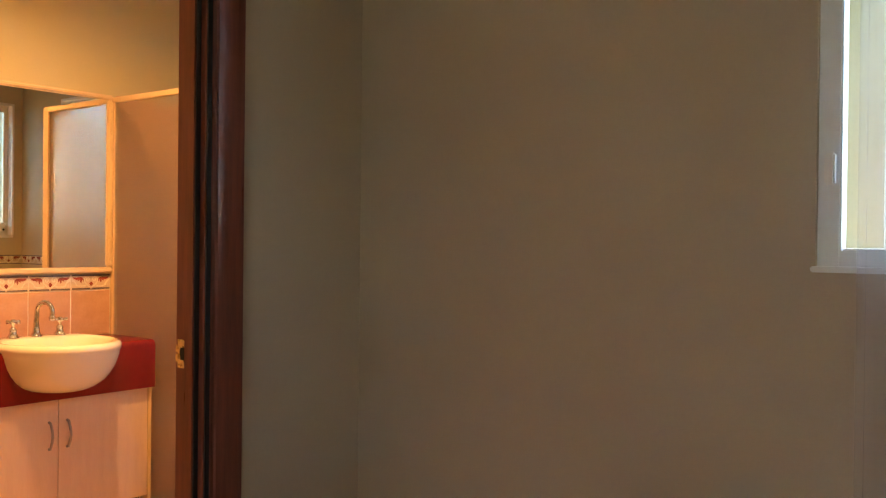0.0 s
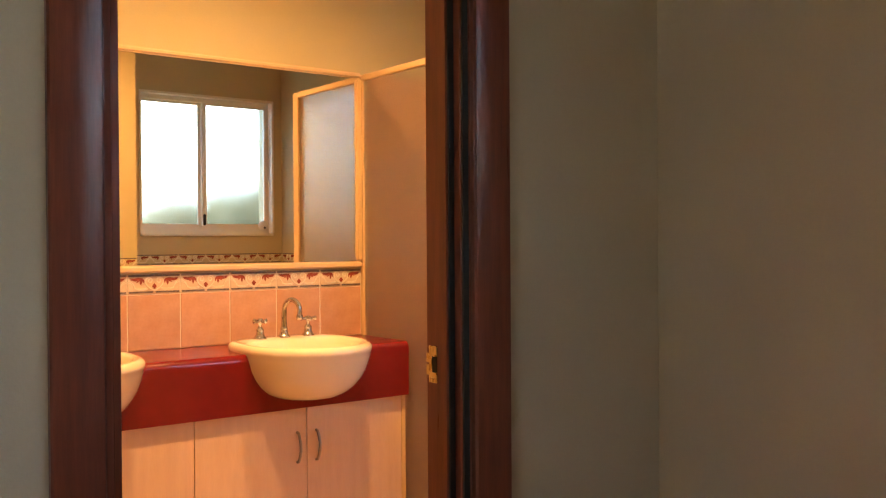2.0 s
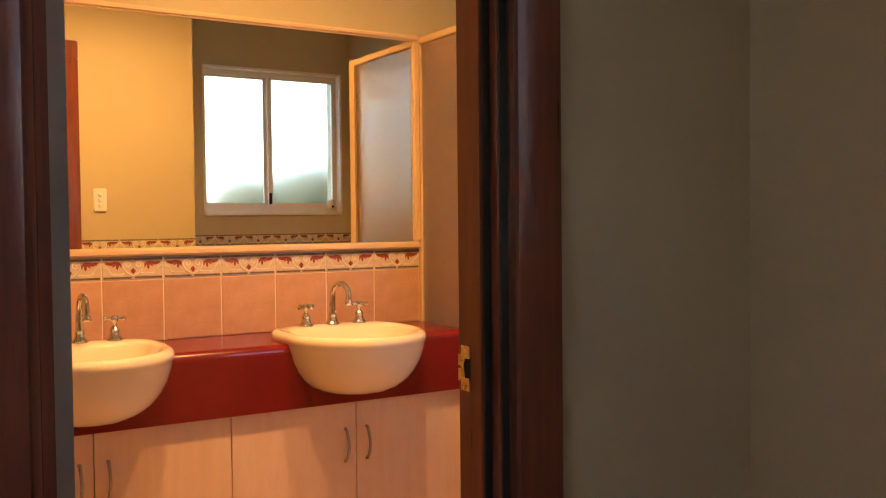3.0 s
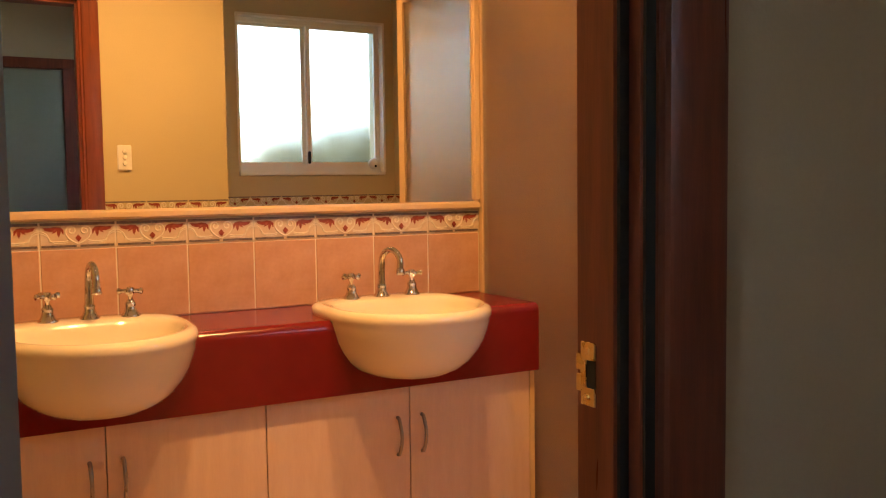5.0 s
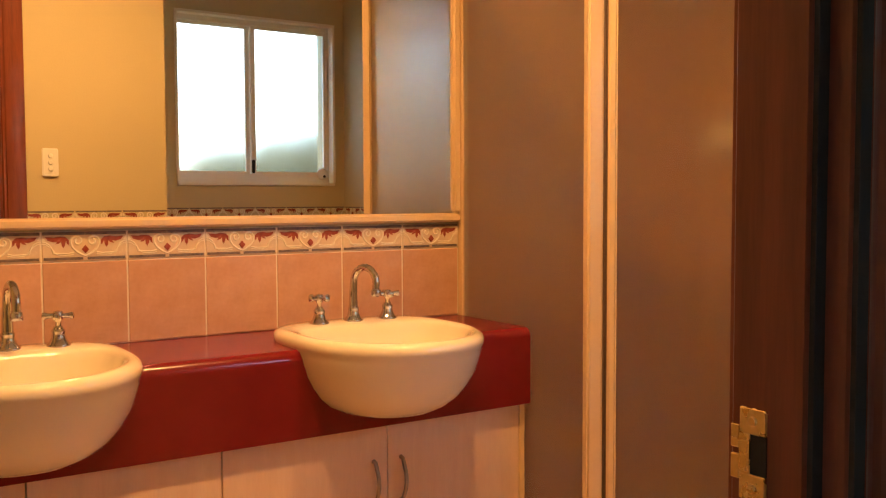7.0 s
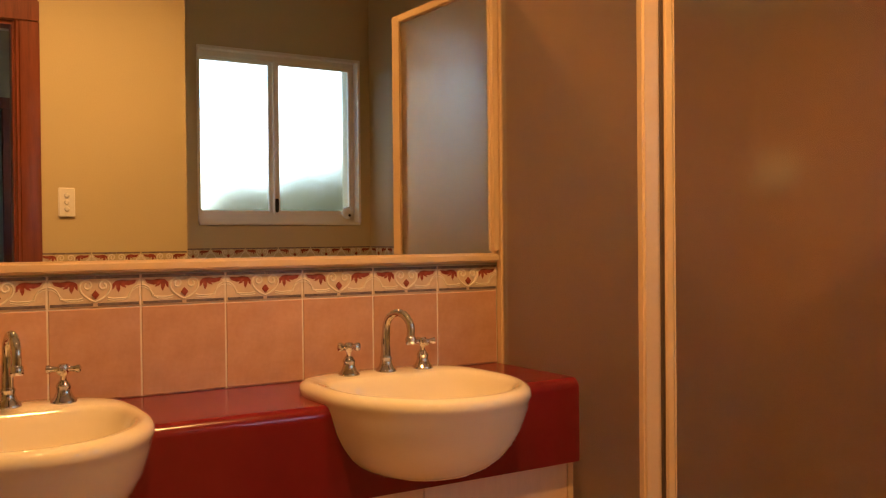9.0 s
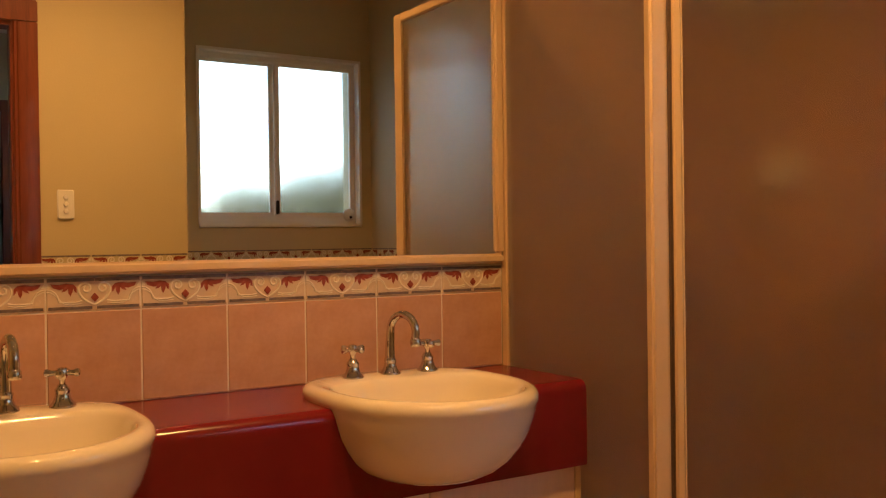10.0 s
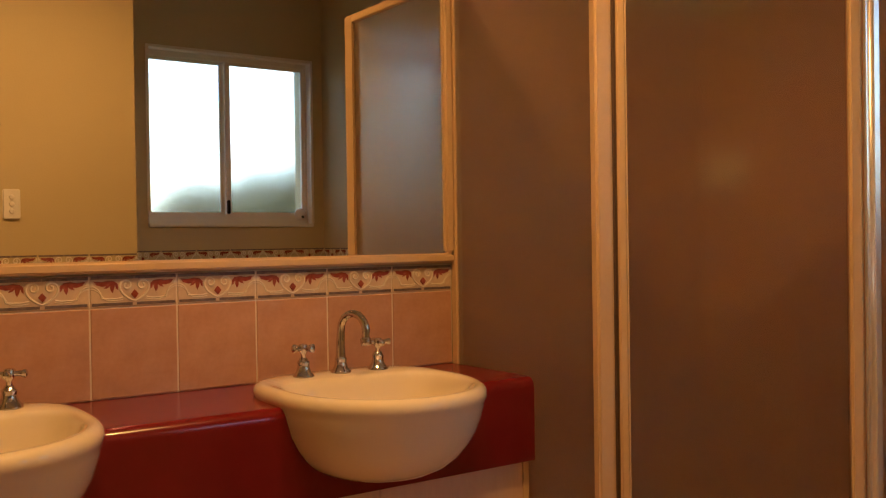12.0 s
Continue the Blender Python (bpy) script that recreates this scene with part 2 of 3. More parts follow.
inside = lambda c, n: 0
wall("wall_vanity", [(LEFT - 0.1, RIGHT + 0.1, 0.008, 0.12, 0, CEIL)], inside, "cream painted wall behind the double vanity")
wall("wall_left", [(LEFT - 0.1, LEFT, DOOR_IN, 0.008, 0, CEIL)], inside, "cream painted bathroom side wall")
WX0, WX1, WZ0, WZ1 = 0.055, 1.050, 1.323, 2.315   # both bathroom windows
SIDE, SIDE_K = -2.382, 0.58        # where the side window's own axes begin, and how wide it is beside the other
wall("wall_right", [(RIGHT, RIGHT + 0.24, WINDOW_Y, SIDE + WX0 * SIDE_K, 0, CEIL), (RIGHT, RIGHT + 0.24, SIDE + WX1 * SIDE_K, 0.008, 0, CEIL),
     (RIGHT, RIGHT + 0.24, SIDE + WX0 * SIDE_K, SIDE + WX1 * SIDE_K, 0, WZ0), (RIGHT, RIGHT + 0.24, SIDE + WX0 * SIDE_K, SIDE + WX1 * SIDE_K, WZ1, CEIL)], lambda c, n: 2 if n.x > 0.5 else 0, "cream painted wall beside the shower and window")
wall("wall_door", [(BED_LEFT, JAMB_L, DOOR_OUT, DOOR_IN, 0, CEIL), (JAMB_R, BED_RIGHT, DOOR_OUT, DOOR_IN, 0, CEIL), (JAMB_L, JAMB_R, DOOR_OUT, DOOR_IN, HEAD, CEIL)],
     lambda c, n: 0 if n.y > 0.5 else 1, "wall with the bathroom door, cream inside and grey-green in the bedroom")
BW = (-4.81, -3.305, 1.273, 2.36)
wall("wall_bedroom_window", [(BED_RIGHT, RECESS, BW[1], DOOR_IN, 0, CEIL), (BED_RIGHT, RECESS, BED_BACK, BW[0], 0, CEIL),
     (BED_RIGHT, RECESS, BW[0], BW[1], 0, BW[2]), (BED_RIGHT, RECESS, BW[0], BW[1], BW[3], CEIL)],
     lambda c, n: 1 if (n.x < -0.5 or c.y < -2.9) and n.x < 0.5 else (0 if c.y > -2.9 else 2), "grey-green bedroom wall with a window opening")
wall("wall_bathroom_window", [(RECESS, WX0, WINDOW_Y - 0.24, WINDOW_Y, 0, CEIL), (WX1, RIGHT + 0.1, WINDOW_Y - 0.24, WINDOW_Y, 0, CEIL),
     (WX0, WX1, WINDOW_Y - 0.24, WINDOW_Y, 0, WZ0), (WX0, WX1, WINDOW_Y - 0.24, WINDOW_Y, WZ1, CEIL)],
     lambda c, n: 2 if n.y < -0.5 else 0, "cream painted wall with a sliding window")
wall("wall_bedroom_back", [(BED_LEFT - 0.1, RECESS, BED_BACK - 0.1, BED_BACK, 0, CEIL)], lambda c, n: 1, "grey-green bedroom wall with a dark door frame")
LW = (-3.72, -2.85, 1.20, 2.10)     # unseen opening in the left bedroom wall, added to let in more light
wall("wall_bedroom_left", [(BED_LEFT - 0.1, BED_LEFT, LW[1], DOOR_IN, 0, CEIL), (BED_LEFT - 0.1, BED_LEFT, BED_BACK, LW[0], 0, CEIL),
     (BED_LEFT - 0.1, BED_LEFT, LW[0], LW[1], 0, LW[2]), (BED_LEFT - 0.1, BED_LEFT, LW[0], LW[1], LW[3], CEIL)], lambda c, n: 1, "grey-green bedroom side wall")

tagged(part("floor_bathroom", block(LEFT - 0.1, RIGHT + 0.1, WINDOW_Y - 0.24, 0.12, -0.12, 0.0), FLOOR_TILE), "pinkish tiled bathroom floor", "floor", kind="structure")
tagged(part("floor_bedroom", block(BED_LEFT - 0.1, RECESS, BED_BACK - 0.1, DOOR_OUT + 0.02, -0.12, 0.004), CARPET), "brown carpet on the bedroom floor", "floor", kind="structure")
tagged(part("ceiling_bathroom", block(LEFT - 0.1, RIGHT + 0.1, DOOR_IN - 0.04, 0.12, CEIL, CEIL + 0.12), CEILING), "white painted bathroom ceiling", "ceiling", kind="structure")
tagged(part("ceiling_window_bay", block(BED_RIGHT + 0.05, RIGHT + 0.1, WINDOW_Y - 0.24, DOOR_IN - 0.04, CEIL, CEIL + 0.12), CEILING), "white painted ceiling before the window", "ceiling", kind="structure")
tagged(part("ceiling_bedroom", block(BED_LEFT - 0.1, BED_RIGHT + 0.05, BED_BACK - 0.1, DOOR_IN - 0.04, CEIL, CEIL + 0.12), CEILING), "white painted bedroom ceiling", "ceiling", kind="structure")

# ---------- outdoors ----------
ground = bmesh.new()
bmesh.ops.create_grid(ground, x_segments=4, y_segments=4, size=400)
for v in ground.verts:
    v.co.z = -0.15
tagged(part("ground", ground, GRASS), "grassy yard reaching away from the house", "ground", kind="structure")

fence = thing("brick_fence", "pale brick boundary fence standing in the yard", "fence", at=(5.0, 0, 0))
part("mortar_core", block(0.006, 0.20, -5.0, 4.0, -0.15, 2.02), MORTAR, fence)
course, k = 0.086, 0
brick_bm = block(0, 0.1, -0.115, 0.115, 0, 0.076, bevel=0.004, segments=1)
brick_me = bpy.data.meshes.new("brick")
brick_bm.to_mesh(brick_me)
brick_bm.free()
brick_me.materials.append(BRICK)
for row in range(10, 25):
    for col in range(18):
        b = new("brick", brick_me)
        b.parent = fence
        b.location = (0, -3.6 + 0.24 * col + (0.12 if row % 2 else 0), -0.13 + course * row)

shrub = thing("shrub", "dense green shrub growing beyond the bathroom window", "shrub", at=(3.6, -8.0, -0.15))
trunk = bmesh.new()
for k in range(7):
    a = k * 0.9
    tube(trunk, [(0.1 * math.cos(a), 0.1 * math.sin(a), 0), (0.4 * math.cos(a), 0.35 * math.sin(a), 0.7), (1.1 * math.cos(a), 0.6 * math.sin(a), 1.3 + 0.3 * math.cos(a))], [0.05, 0.035, 0.012], 7)
part("trunk", trunk, BARK, shrub)
crown = bmesh.new()
rnd = random.Random(4)
for k in range(9000):
    u, w = rnd.uniform(-2.4, 2.8), rnd.uniform(-0.7, 0.7)
    top = (2.46 + 0.34 * u + 0.07 * math.sin(3.1 * u) + 0.06 * math.sin(7.3 * u + w)) * (1 - 0.35 * w * w)
    p = Vector((u, w, rnd.uniform(0.05, 1.0) ** 0.4 * max(0.5, top)))
    turn = Euler((rnd.uniform(0, 6.3), rnd.uniform(0, 6.3), rnd.uniform(0, 6.3))).to_matrix()
    s = rnd.uniform(0.08, 0.15)
    crown.faces.new([crown.verts.new(p + turn @ Vector(c)) for c in ((-s, 0, 0), (0, -0.45 * s, 0.01), (s, 0, 0), (0, 0.45 * s, 0.01))])
tagged(part("crown", crown, LEAF, shrub), kind="stuff")

# ---------- bathroom window ----------
win = thing("window_1", "cream aluminium sliding window with obscure glass", "window", kind="structure", at=(0, WINDOW_Y, 0))
fy0, fy1 = -0.115, -0.055
GX0, GXM, GX1, GZ0, GZ1 = 0.081, 0.531, 1.024, 1.394, 2.274
frame_bm = bmesh.new()
box(frame_bm, WX0, GX0, fy0, fy1, WZ0, WZ1, 0.004)
box(frame_bm, GX1, WX1, fy0, fy1, WZ0, WZ1, 0.004)
box(frame_bm, GX0, GX1, fy0, fy1, WZ0, GZ0, 0.004)
box(frame_bm, GX0, GX1, fy0, fy1, GZ1, WZ1, 0.004)
smooth(part("window_frame", frame_bm, ALUMINIUM, win))
for a, b, ta, tb, y in ((GX0, GXM + 0.002, 0.016, 0.028, -0.100), (GXM - 0.002, GX1, 0.028, 0.016, -0.072)):
    sash = bmesh.new()
    t = 0.016
    box(sash, a, a + ta, y - 0.012, y + 0.012, GZ0, GZ1, 0.002)
    box(sash, b - tb, b, y - 0.012, y + 0.012, GZ0, GZ1, 0.002)
    box(sash, a + ta, b - tb, y - 0.012, y + 0.012, GZ0, GZ0 + t, 0.002)
    box(sash, a + ta, b - tb, y - 0.012, y + 0.012, GZ1 - t, GZ1, 0.002)
    s = smooth(part("sash", sash, ALUMINIUM, win))
    pane = part("pane", block(a + ta - 0.003, b - tb + 0.003, y - 0.003, y + 0.003, GZ0 + t - 0.003, GZ1 - t + 0.003), OBSCURE_GLASS, s, "obscure patterned pane")
    pane.visible_shadow = False
part("latch", block(GXM - 0.004, GXM + 0.014, -0.060, -0.044, GZ0 + 0.005, GZ0 + 0.085, 0.004), BLACK, win, "black plastic latch")
reveal = bmesh.new()
box(reveal, WX0 + 0.001, WX1 - 0.001, -0.054, 0.014, WZ0 + 0.001, WZ0 + 0.018, 0.004)
smooth(part("window_sill", reveal, ALUMINIUM, win))
for nm, a in (("side_reveal", (WX1 - 0.012, WX1 + 0.004, WZ0 + 0.0185, WZ1 + 0.004)), ("side_reveal", (WX0 - 0.004, WX0 + 0.012, WZ0 + 0.0185, WZ1 + 0.004)), ("head_reveal", (WX0 + 0.0125, WX1 - 0.0125, WZ1 - 0.012, WZ1 + 0.004))):
    smooth(part(nm, block(a[0], a[1], -0.0545, 0.010, a[2], a[3], 0.003), ALUMINIUM, win))

side_win = copy_thing(win, pose(RIGHT, SIDE, 0, 0, 0, 90))
side_win.name = "window_3"
side_win.scale.x = SIDE_K
tagged(side_win, "cream sliding window with obscure glass in the side wall")
knob = thing("air_freshener", "round white plastic air freshener stuck on the window corner", "air freshener", at=(0.985, WINDOW_Y - 0.015, 1.399))
b = bmesh.new()
revolve(b, [(0.0, 0.0), (0.030, 0.0), (0.037, 0.008), (0.036, 0.018), (0.024, 0.030), (0.0, 0.034)], pose(0, -0.036, 0, -90, 0, 0))
smooth(part("body", b, WHITE_PLASTIC, knob))
part("vent", revolve(bmesh.new(), [(0.0, 0.0), (0.009, 0.0), (0.008, 0.004), (0.0, 0.005)], pose(0.004, -0.004, -0.016, -90, 0, 0), 12), BLACK, knob, "small dark vent")

# ---------- bedroom window and curtain ----------


def bedroom_window(name, label, x, side, opening):
    """side: 1 where the outdoors lies towards +x."""
    w = thing(name, label, "window", kind="structure", at=(x, 0, 0))
    y0, y1, z0, z1 = opening
    lo, hi = sorted((-0.060 * side, -0.015 * side))
    fb = bmesh.new()
    for a in ((y0, y0 + 0.05, z0, z1), (y1 - 0.05, y1, z0, z1), (y0 + 0.05, y1 - 0.05, z0, z0 + 0.05), (y0 + 0.05, y1 - 0.05, z1 - 0.05, z1)):
        box(fb, lo, hi, *a, 0.004)
    smooth(part("window_frame", fb, WHITE_PLASTIC, w))
    mid = (y0 + y1) / 2
    part("mullion", block(lo + 0.005, hi - 0.005, mid - 0.02, mid + 0.02, z0 + 0.05, z1 - 0.05, 0.003), WHITE_PLASTIC, w)
    for a, c in ((y0 + 0.05, mid - 0.02), (mid + 0.02, y1 - 0.05)):
        pane = part("pane", block(-0.038 * side - 0.002, -0.038 * side + 0.002, a, c, z0 + 0.05, z1 - 0.05), CLEAR_GLASS, w)
        pane.visible_shadow = False
    h0, h1 = sorted((-0.080 * side, -0.0605 * side))
    part("handle", block(h0, h1, y1 - 0.040, y1 - 0.018, z0 + 0.19, z0 + 0.26, 0.004), ALUMINIUM, w)
    s0, s1 = sorted((-0.112 * side, -0.0605 * side))
    part("window_sill", block(s0, s1, y0, y1, z0 - 0.001, z0 + 0.012, 0.003), WHITE_PLASTIC, w)
    return w


bedroom_window("window_2", "white framed bedroom window beside the bathroom wall", RECESS, 1, BW)
# out of view: added as a source of daylight for the bedroom
bedroom_window("fill_window", "unseen white framed window added to brighten the bedroom", BED_LEFT - 0.1, -1, LW)

curtain = thing("sheer_curtain", "gathered white sheer curtain hanging at the bedroom window", "curtain", at=(BED_RIGHT - 0.09, 0, 0))
cb = bmesh.new()
n = 90
rows = []
for z in (0.12, 0.6, 1.1, 1.6, 2.0, 2.42):
    rows.append([cb.verts.new((0.020 * math.sin(i * 0.42) + 0.006 * math.sin(i * 1.1 + z), -3.412 - 0.0024 * i * (1 + 0.06 * math.sin(z)), z)) for i in range(n)])
for a, c in zip(rows, rows[1:]):
    for i in range(n - 1):
        cb.faces.new((a[i], a[i + 1], c[i + 1], c[i]))
smooth(part("fabric", cb, SHEER, curtain), 180)
rod = bmesh.new()
tube(rod, [(0, -4.82, 2.44), (0, -3.15, 2.44)], 0.012)
for y in (-4.80, -3.20):
    box(rod, 0.0, 0.088, y - 0.008, y + 0.008, 2.43, 2.45)
part("rod", rod, WHITE_PLASTIC, curtain)

# ---------- bathroom door: lining, architraves, leaf, strike ----------
door_frame = thing("door_1", "dark red-brown timber bathroom door frame", "door frame", kind="structure")


def architrave(bm, inner, width, face, back, top, out):
    """Moulded board standing upright: inner edge x, width (signed), from face to back in y; out is the way its front looks."""
    t = abs(face - back)
    prof = [(0, 0), (0, 0.45 * t), (0.06, 0.72 * t), (0.12, 0.60 * t), (0.16, 0.62 * t), (0.20, 0.86 * t), (0.30, 0.98 * t), (0.55, 1.0 * t), (0.90, 0.98 * t), (0.97, 0.86 * t), (1.0, 0.6 * t), (1.0, 0)]
    m = Matrix(((1, 0, 0, inner), (0, out, 0, back), (0, 0, 1, 0), (0, 0, 0, 1)))
    return prism(bm, [(u * width, v) for u, v in prof], m, top)


# lining on the strike side: rebate, stop, face
def lining(points, edge):
    """Upright board: points (x past the edge, y past the bathroom face of the wall)."""
    return prism(bmesh.new(), [(edge + u, DOOR_IN + v) for u, v in points], Matrix(), HEAD - 0.02)


part("jamb", lining([(0, -0.002), (-0.032, -0.002), (-0.034, -0.004), (-0.034, -0.068), (-0.031, -0.070), (-0.017, -0.070), (-0.017, -0.092), (-0.015, -0.094), (0, -0.094)], JAMB_R), JAMB, door_frame)
part("jamb", lining([(0, -0.002), (0.010, -0.002), (0.010, -0.048), (0.020, -0.048), (0.020, -0.070), (0.008, -0.070), (0.008, -0.094), (0, -0.094)], JAMB_L), JAMB, door_frame)
# two black strips paint the shade into the steps of the jamb
part("dark_door_strip", block(JAMB_R - 0.0305, JAMB_R - 0.0175, DOOR_IN - 0.0745, DOOR_IN - 0.0702, 0, HEAD - 0.02), BLACK, door_frame, "black strip for the shade on the jamb's stop")
part("shadow_strip", block(JAMB_R - 0.0145, JAMB_R - 0.0005, DOOR_IN - 0.0985, DOOR_IN - 0.0942, 0, HEAD - 0.02), BLACK, door_frame, "black strip for the shade beside the architrave")
part("head_jamb", block(JAMB_L, JAMB_R, DOOR_IN - 0.094, DOOR_IN - 0.002, HEAD - 0.02, HEAD), JAMB, door_frame)
TOP = HEAD - 0.005
for inner, width, face, back, out in ((JAMB_R, 0.112, DOOR_OUT - 0.018, DOOR_OUT - 0.0005, -1), (JAMB_L + 0.006, -0.097, DOOR_OUT - 0.018, DOOR_OUT - 0.0005, -1), (JAMB_R - 0.024, 0.092, DOOR_IN + 0.017, DOOR_IN + 0.0005, 1), (JAMB_L + 0.006, -0.088, DOOR_IN + 0.017, DOOR_IN + 0.0005, 1)):
    bm = bmesh.new()
    architrave(bm, inner, width, face, back, TOP, out)
    smooth(part("architrave", bm, JAMB, door_frame), 25)
part("head_architrave", block(JAMB_L - 0.091, JAMB_R + 0.112, DOOR_OUT - 0.018, DOOR_OUT - 0.0005, TOP, TOP + 0.09, 0.005), JAMB, door_frame)
part("head_architrave", block(JAMB_L - 0.082, JAMB_R + 0.068, DOOR_IN + 0.0005, DOOR_IN + 0.017, TOP, TOP + 0.09, 0.005), JAMB, door_frame)

strike = bmesh.new()
SX, SY0, SY1, SZ = JAMB_R - 0.034, DOOR_IN - 0.004, DOOR_IN - 0.037, 1.031
for zz in ((SZ + 0.016, SZ + 0.037), (SZ - 0.037, SZ - 0.016)):
    box(strike, SX - 0.0025, SX + 0.001, SY1, SY0 - 0.008, *zz, 0.0008, 1)
box(strike, SX - 0.0025, SX + 0.001, SY0 - 0.018, SY0 - 0.008, SZ - 0.016, SZ + 0.016)
box(strike, SX - 0.0025, SX + 0.001, SY0 - 0.008, SY0 + 0.0005, SZ + 0.003, SZ + 0.022, 0.0008, 1)
box(strike, SX - 0.0025, SX + 0.001, SY0 - 0.008, SY0 + 0.0005, SZ - 0.022, SZ - 0.002, 0.0008, 1)
plate = part("strike_plate", strike, BRASS, door_frame, "brass strike plate")
# shallow black block gives the opening its depth by colour
part("latch_hole", block(SX - 0.0012, SX + 0.0005, SY1, SY0 - 0.018, SZ - 0.016, SZ + 0.016), BLACK, plate)
for dz in (0.027, -0.027):
    part("screw", revolve(bmesh.new(), [(0.0042, 0), (0.0042, 0.0008), (0.003, 0.0016), (0, 0.0017)], pose(SX - 0.0025, SY0 - 0.021, SZ + dz, 0, -90, 0), 12), BRASS, plate, "brass countersunk screw")

leaf = thing("door_leaf", "grey painted flush door standing open into the bathroom", "door", at=(-1.643, -1.80, 0))
part("panel", block(0, 0.037, 0.0, 0.62, 0.012, HEAD - 0.025, 0.002), DOOR_PAINT, leaf)
for z in (0.25, 1.05, 1.85):
    part("hinge", tube(bmesh.new(), [(-0.004, -0.004, z - 0.045), (-0.004, -0.004, z + 0.045)], 0.006), BRASS, leaf)
hb = bmesh.new()
revolve(hb, [(0.026, 0), (0.026, 0.006), (0.012, 0.010), (0.010, 0.030), (0.0, 0.031)], pose(0.037, 0.56, 1.05, 0, 90, 0))
tube(hb, [(0.062, 0.56, 1.05), (0.064, 0.50, 1.05), (0.060, 0.445, 1.048)], [0.010, 0.009, 0.007])
smooth(part("handle", hb, BRASS, leaf))

# ---------- door across the bedroom ----------
far = thing("door_2", "closed olive-grey door in a dark timber frame across the bedroom", "door", kind="structure", at=(0, BED_BACK, 0))
part("panel", block(-1.46, -0.686, 0.004, 0.030, 0.01, 2.15, 0.003), FAR_DOOR, far)
part("architrave", block(-0.682, -0.592, 0.001, 0.045, 0, 2.155, 0.006), JAMB, far)
part("architrave", block(-1.555, -1.465, 0.001, 0.045, 0, 2.155, 0.006), JAMB, far)
part("head_architrave", block(-1.555, -0.592, 0.001, 0.045, 2.155, 2.235, 0.006), JAMB, far)

# ---------- light switch ----------
sw = thing("light_switch", "cream plastic wall switch with three round buttons", "switch", at=(-0.817, DOOR_IN, 1.3985))
smooth(part("plate", block(-0.033, 0.033, 0.0, 0.009, -0.060, 0.060, 0.004, segments=3), WHITE_PLASTIC, sw))
for dz in (0.028, 0.0, -0.028):
    smooth(part("button", revolve(bmesh.new(), [(0.010, 0.0), (0.010, 0.003), (0.0075, 0.006), (0, 0.0065)], pose(0, 0.009, dz, -90, 0, 0), 16), WHITE_PLASTIC, sw))

# ---------- mirror ----------
MX0, MX1, MZ0, MZ1 = -1.85, 0.004, 1.166, 1.996
mirror = thing("wall_mirror", "large beige-framed wall mirror above the double vanity", "mirror")
part("mirror_glass", block(MX0 + 0.024, MX1 - 0.022, -0.007, 0.004, MZ0 + 0.02, MZ1 - 0.018), MIRROR, mirror, "clear silvered mirror glass")
for nm, a in (("bottom_rail", (MX0, MX1, MZ0, MZ0 + 0.028)), ("top_rail", (MX0, MX1, MZ1 - 0.024, MZ1)), ("side_rail", (MX1 - 0.028, MX1, MZ0 + 0.0285, MZ1 - 0.0245)), ("side_rail", (MX0, MX0 + 0.028, MZ0 + 0.0285, MZ1 - 0.0245))):
    smooth(part(nm, block(a[0], a[1], -0.020, 0.006, a[2], a[3], 0.007, segments=3), FRAME, mirror))

# ---------- vanity ----------
TOPZ, APRON, FRONT, CAB_FRONT = 0.880, 0.668, -0.360, -0.338
BASINS = (-0.459, -1.309)
VX0 = -1.76


def basin_ring(a, front, back, cy, z, steps=56):
    """One level of the basin: rounder in front, squarer behind."""
    pts = []
    for i in range(steps):
        t = 2 * math.pi * i / steps
        c, s = math.cos(t), math.sin(t)
        e = 2.05 if s < 0 else 3.6
        r = (abs(c) ** e + abs(s) ** e) ** (-1 / e)
        pts.append((a * r * c, cy + (front if s < 0 else back) * r * s, z))
    return pts


OUTER = [(0.2335 * w, 0.272 * w, 0.252 * w, z) for w, z in ((0.18, 0.7005), (0.38, 0.706), (0.55, 0.717), (0.68, 0.734), (0.79, 0.757), (0.875, 0.785), (0.94, 0.815), (0.98, 0.845), (1.0, 0.864))]
RIM = []
for k in (-38, -20, 0, 20, 36, 52, 68, 84):   # rounded lip
    lip = 0.022 * math.cos(radians(k)) - 0.022
    RIM.append((0.2395 + lip, 0.280 + lip, 0.2595 + lip, 0.8895 + 0.022 * math.sin(radians(k))))
INNER = [(0.2100, 0.2500, 0.130, 0.9100), (0.2040, 0.2440, 0.124, 0.9055), (0.2000, 0.2390, 0.119, 0.8990), (0.1960, 0.231, 0.113, 0.884), (0.182, 0.210, 0.100, 0.850), (0.155, 0.168, 0.080, 0.810), (0.10, 0.105, 0.055, 0.785), (0.03, 0.03, 0.03, 0.778)]
CY = -0.338


def basin_mesh(levels, dx=0.0):
    bm = bmesh.new()
    rings = [[bm.verts.new((p[0] + dx, p[1], p[2])) for p in basin_ring(a, f, b, CY, z)] for a, f, b, z in levels]
    bridge(bm, rings)
    bm.faces.new(rings[0])
    bm.faces.new(rings[-1])
    bmesh.ops.recalc_face_normals(bm, faces=bm.faces)
    return bm


# continuous red top with a deep front, opened for the two basins
outline = [(0.004, TOPZ), (FRONT + 0.026, TOPZ)]
for k in range(1, 7):
    t = math.pi / 2 * k / 6
    outline.append((FRONT + 0.026 - 0.026 * math.sin(t), TOPZ - 0.026 + 0.026 * math.cos(t)))
outline += [(FRONT, APRON), (FRONT + 0.020, APRON), (FRONT + 0.020, TOPZ - 0.035), (0.004, TOPZ - 0.035)]
top_bm = extrude_x(bmesh.new(), outline, VX0, 0.0)
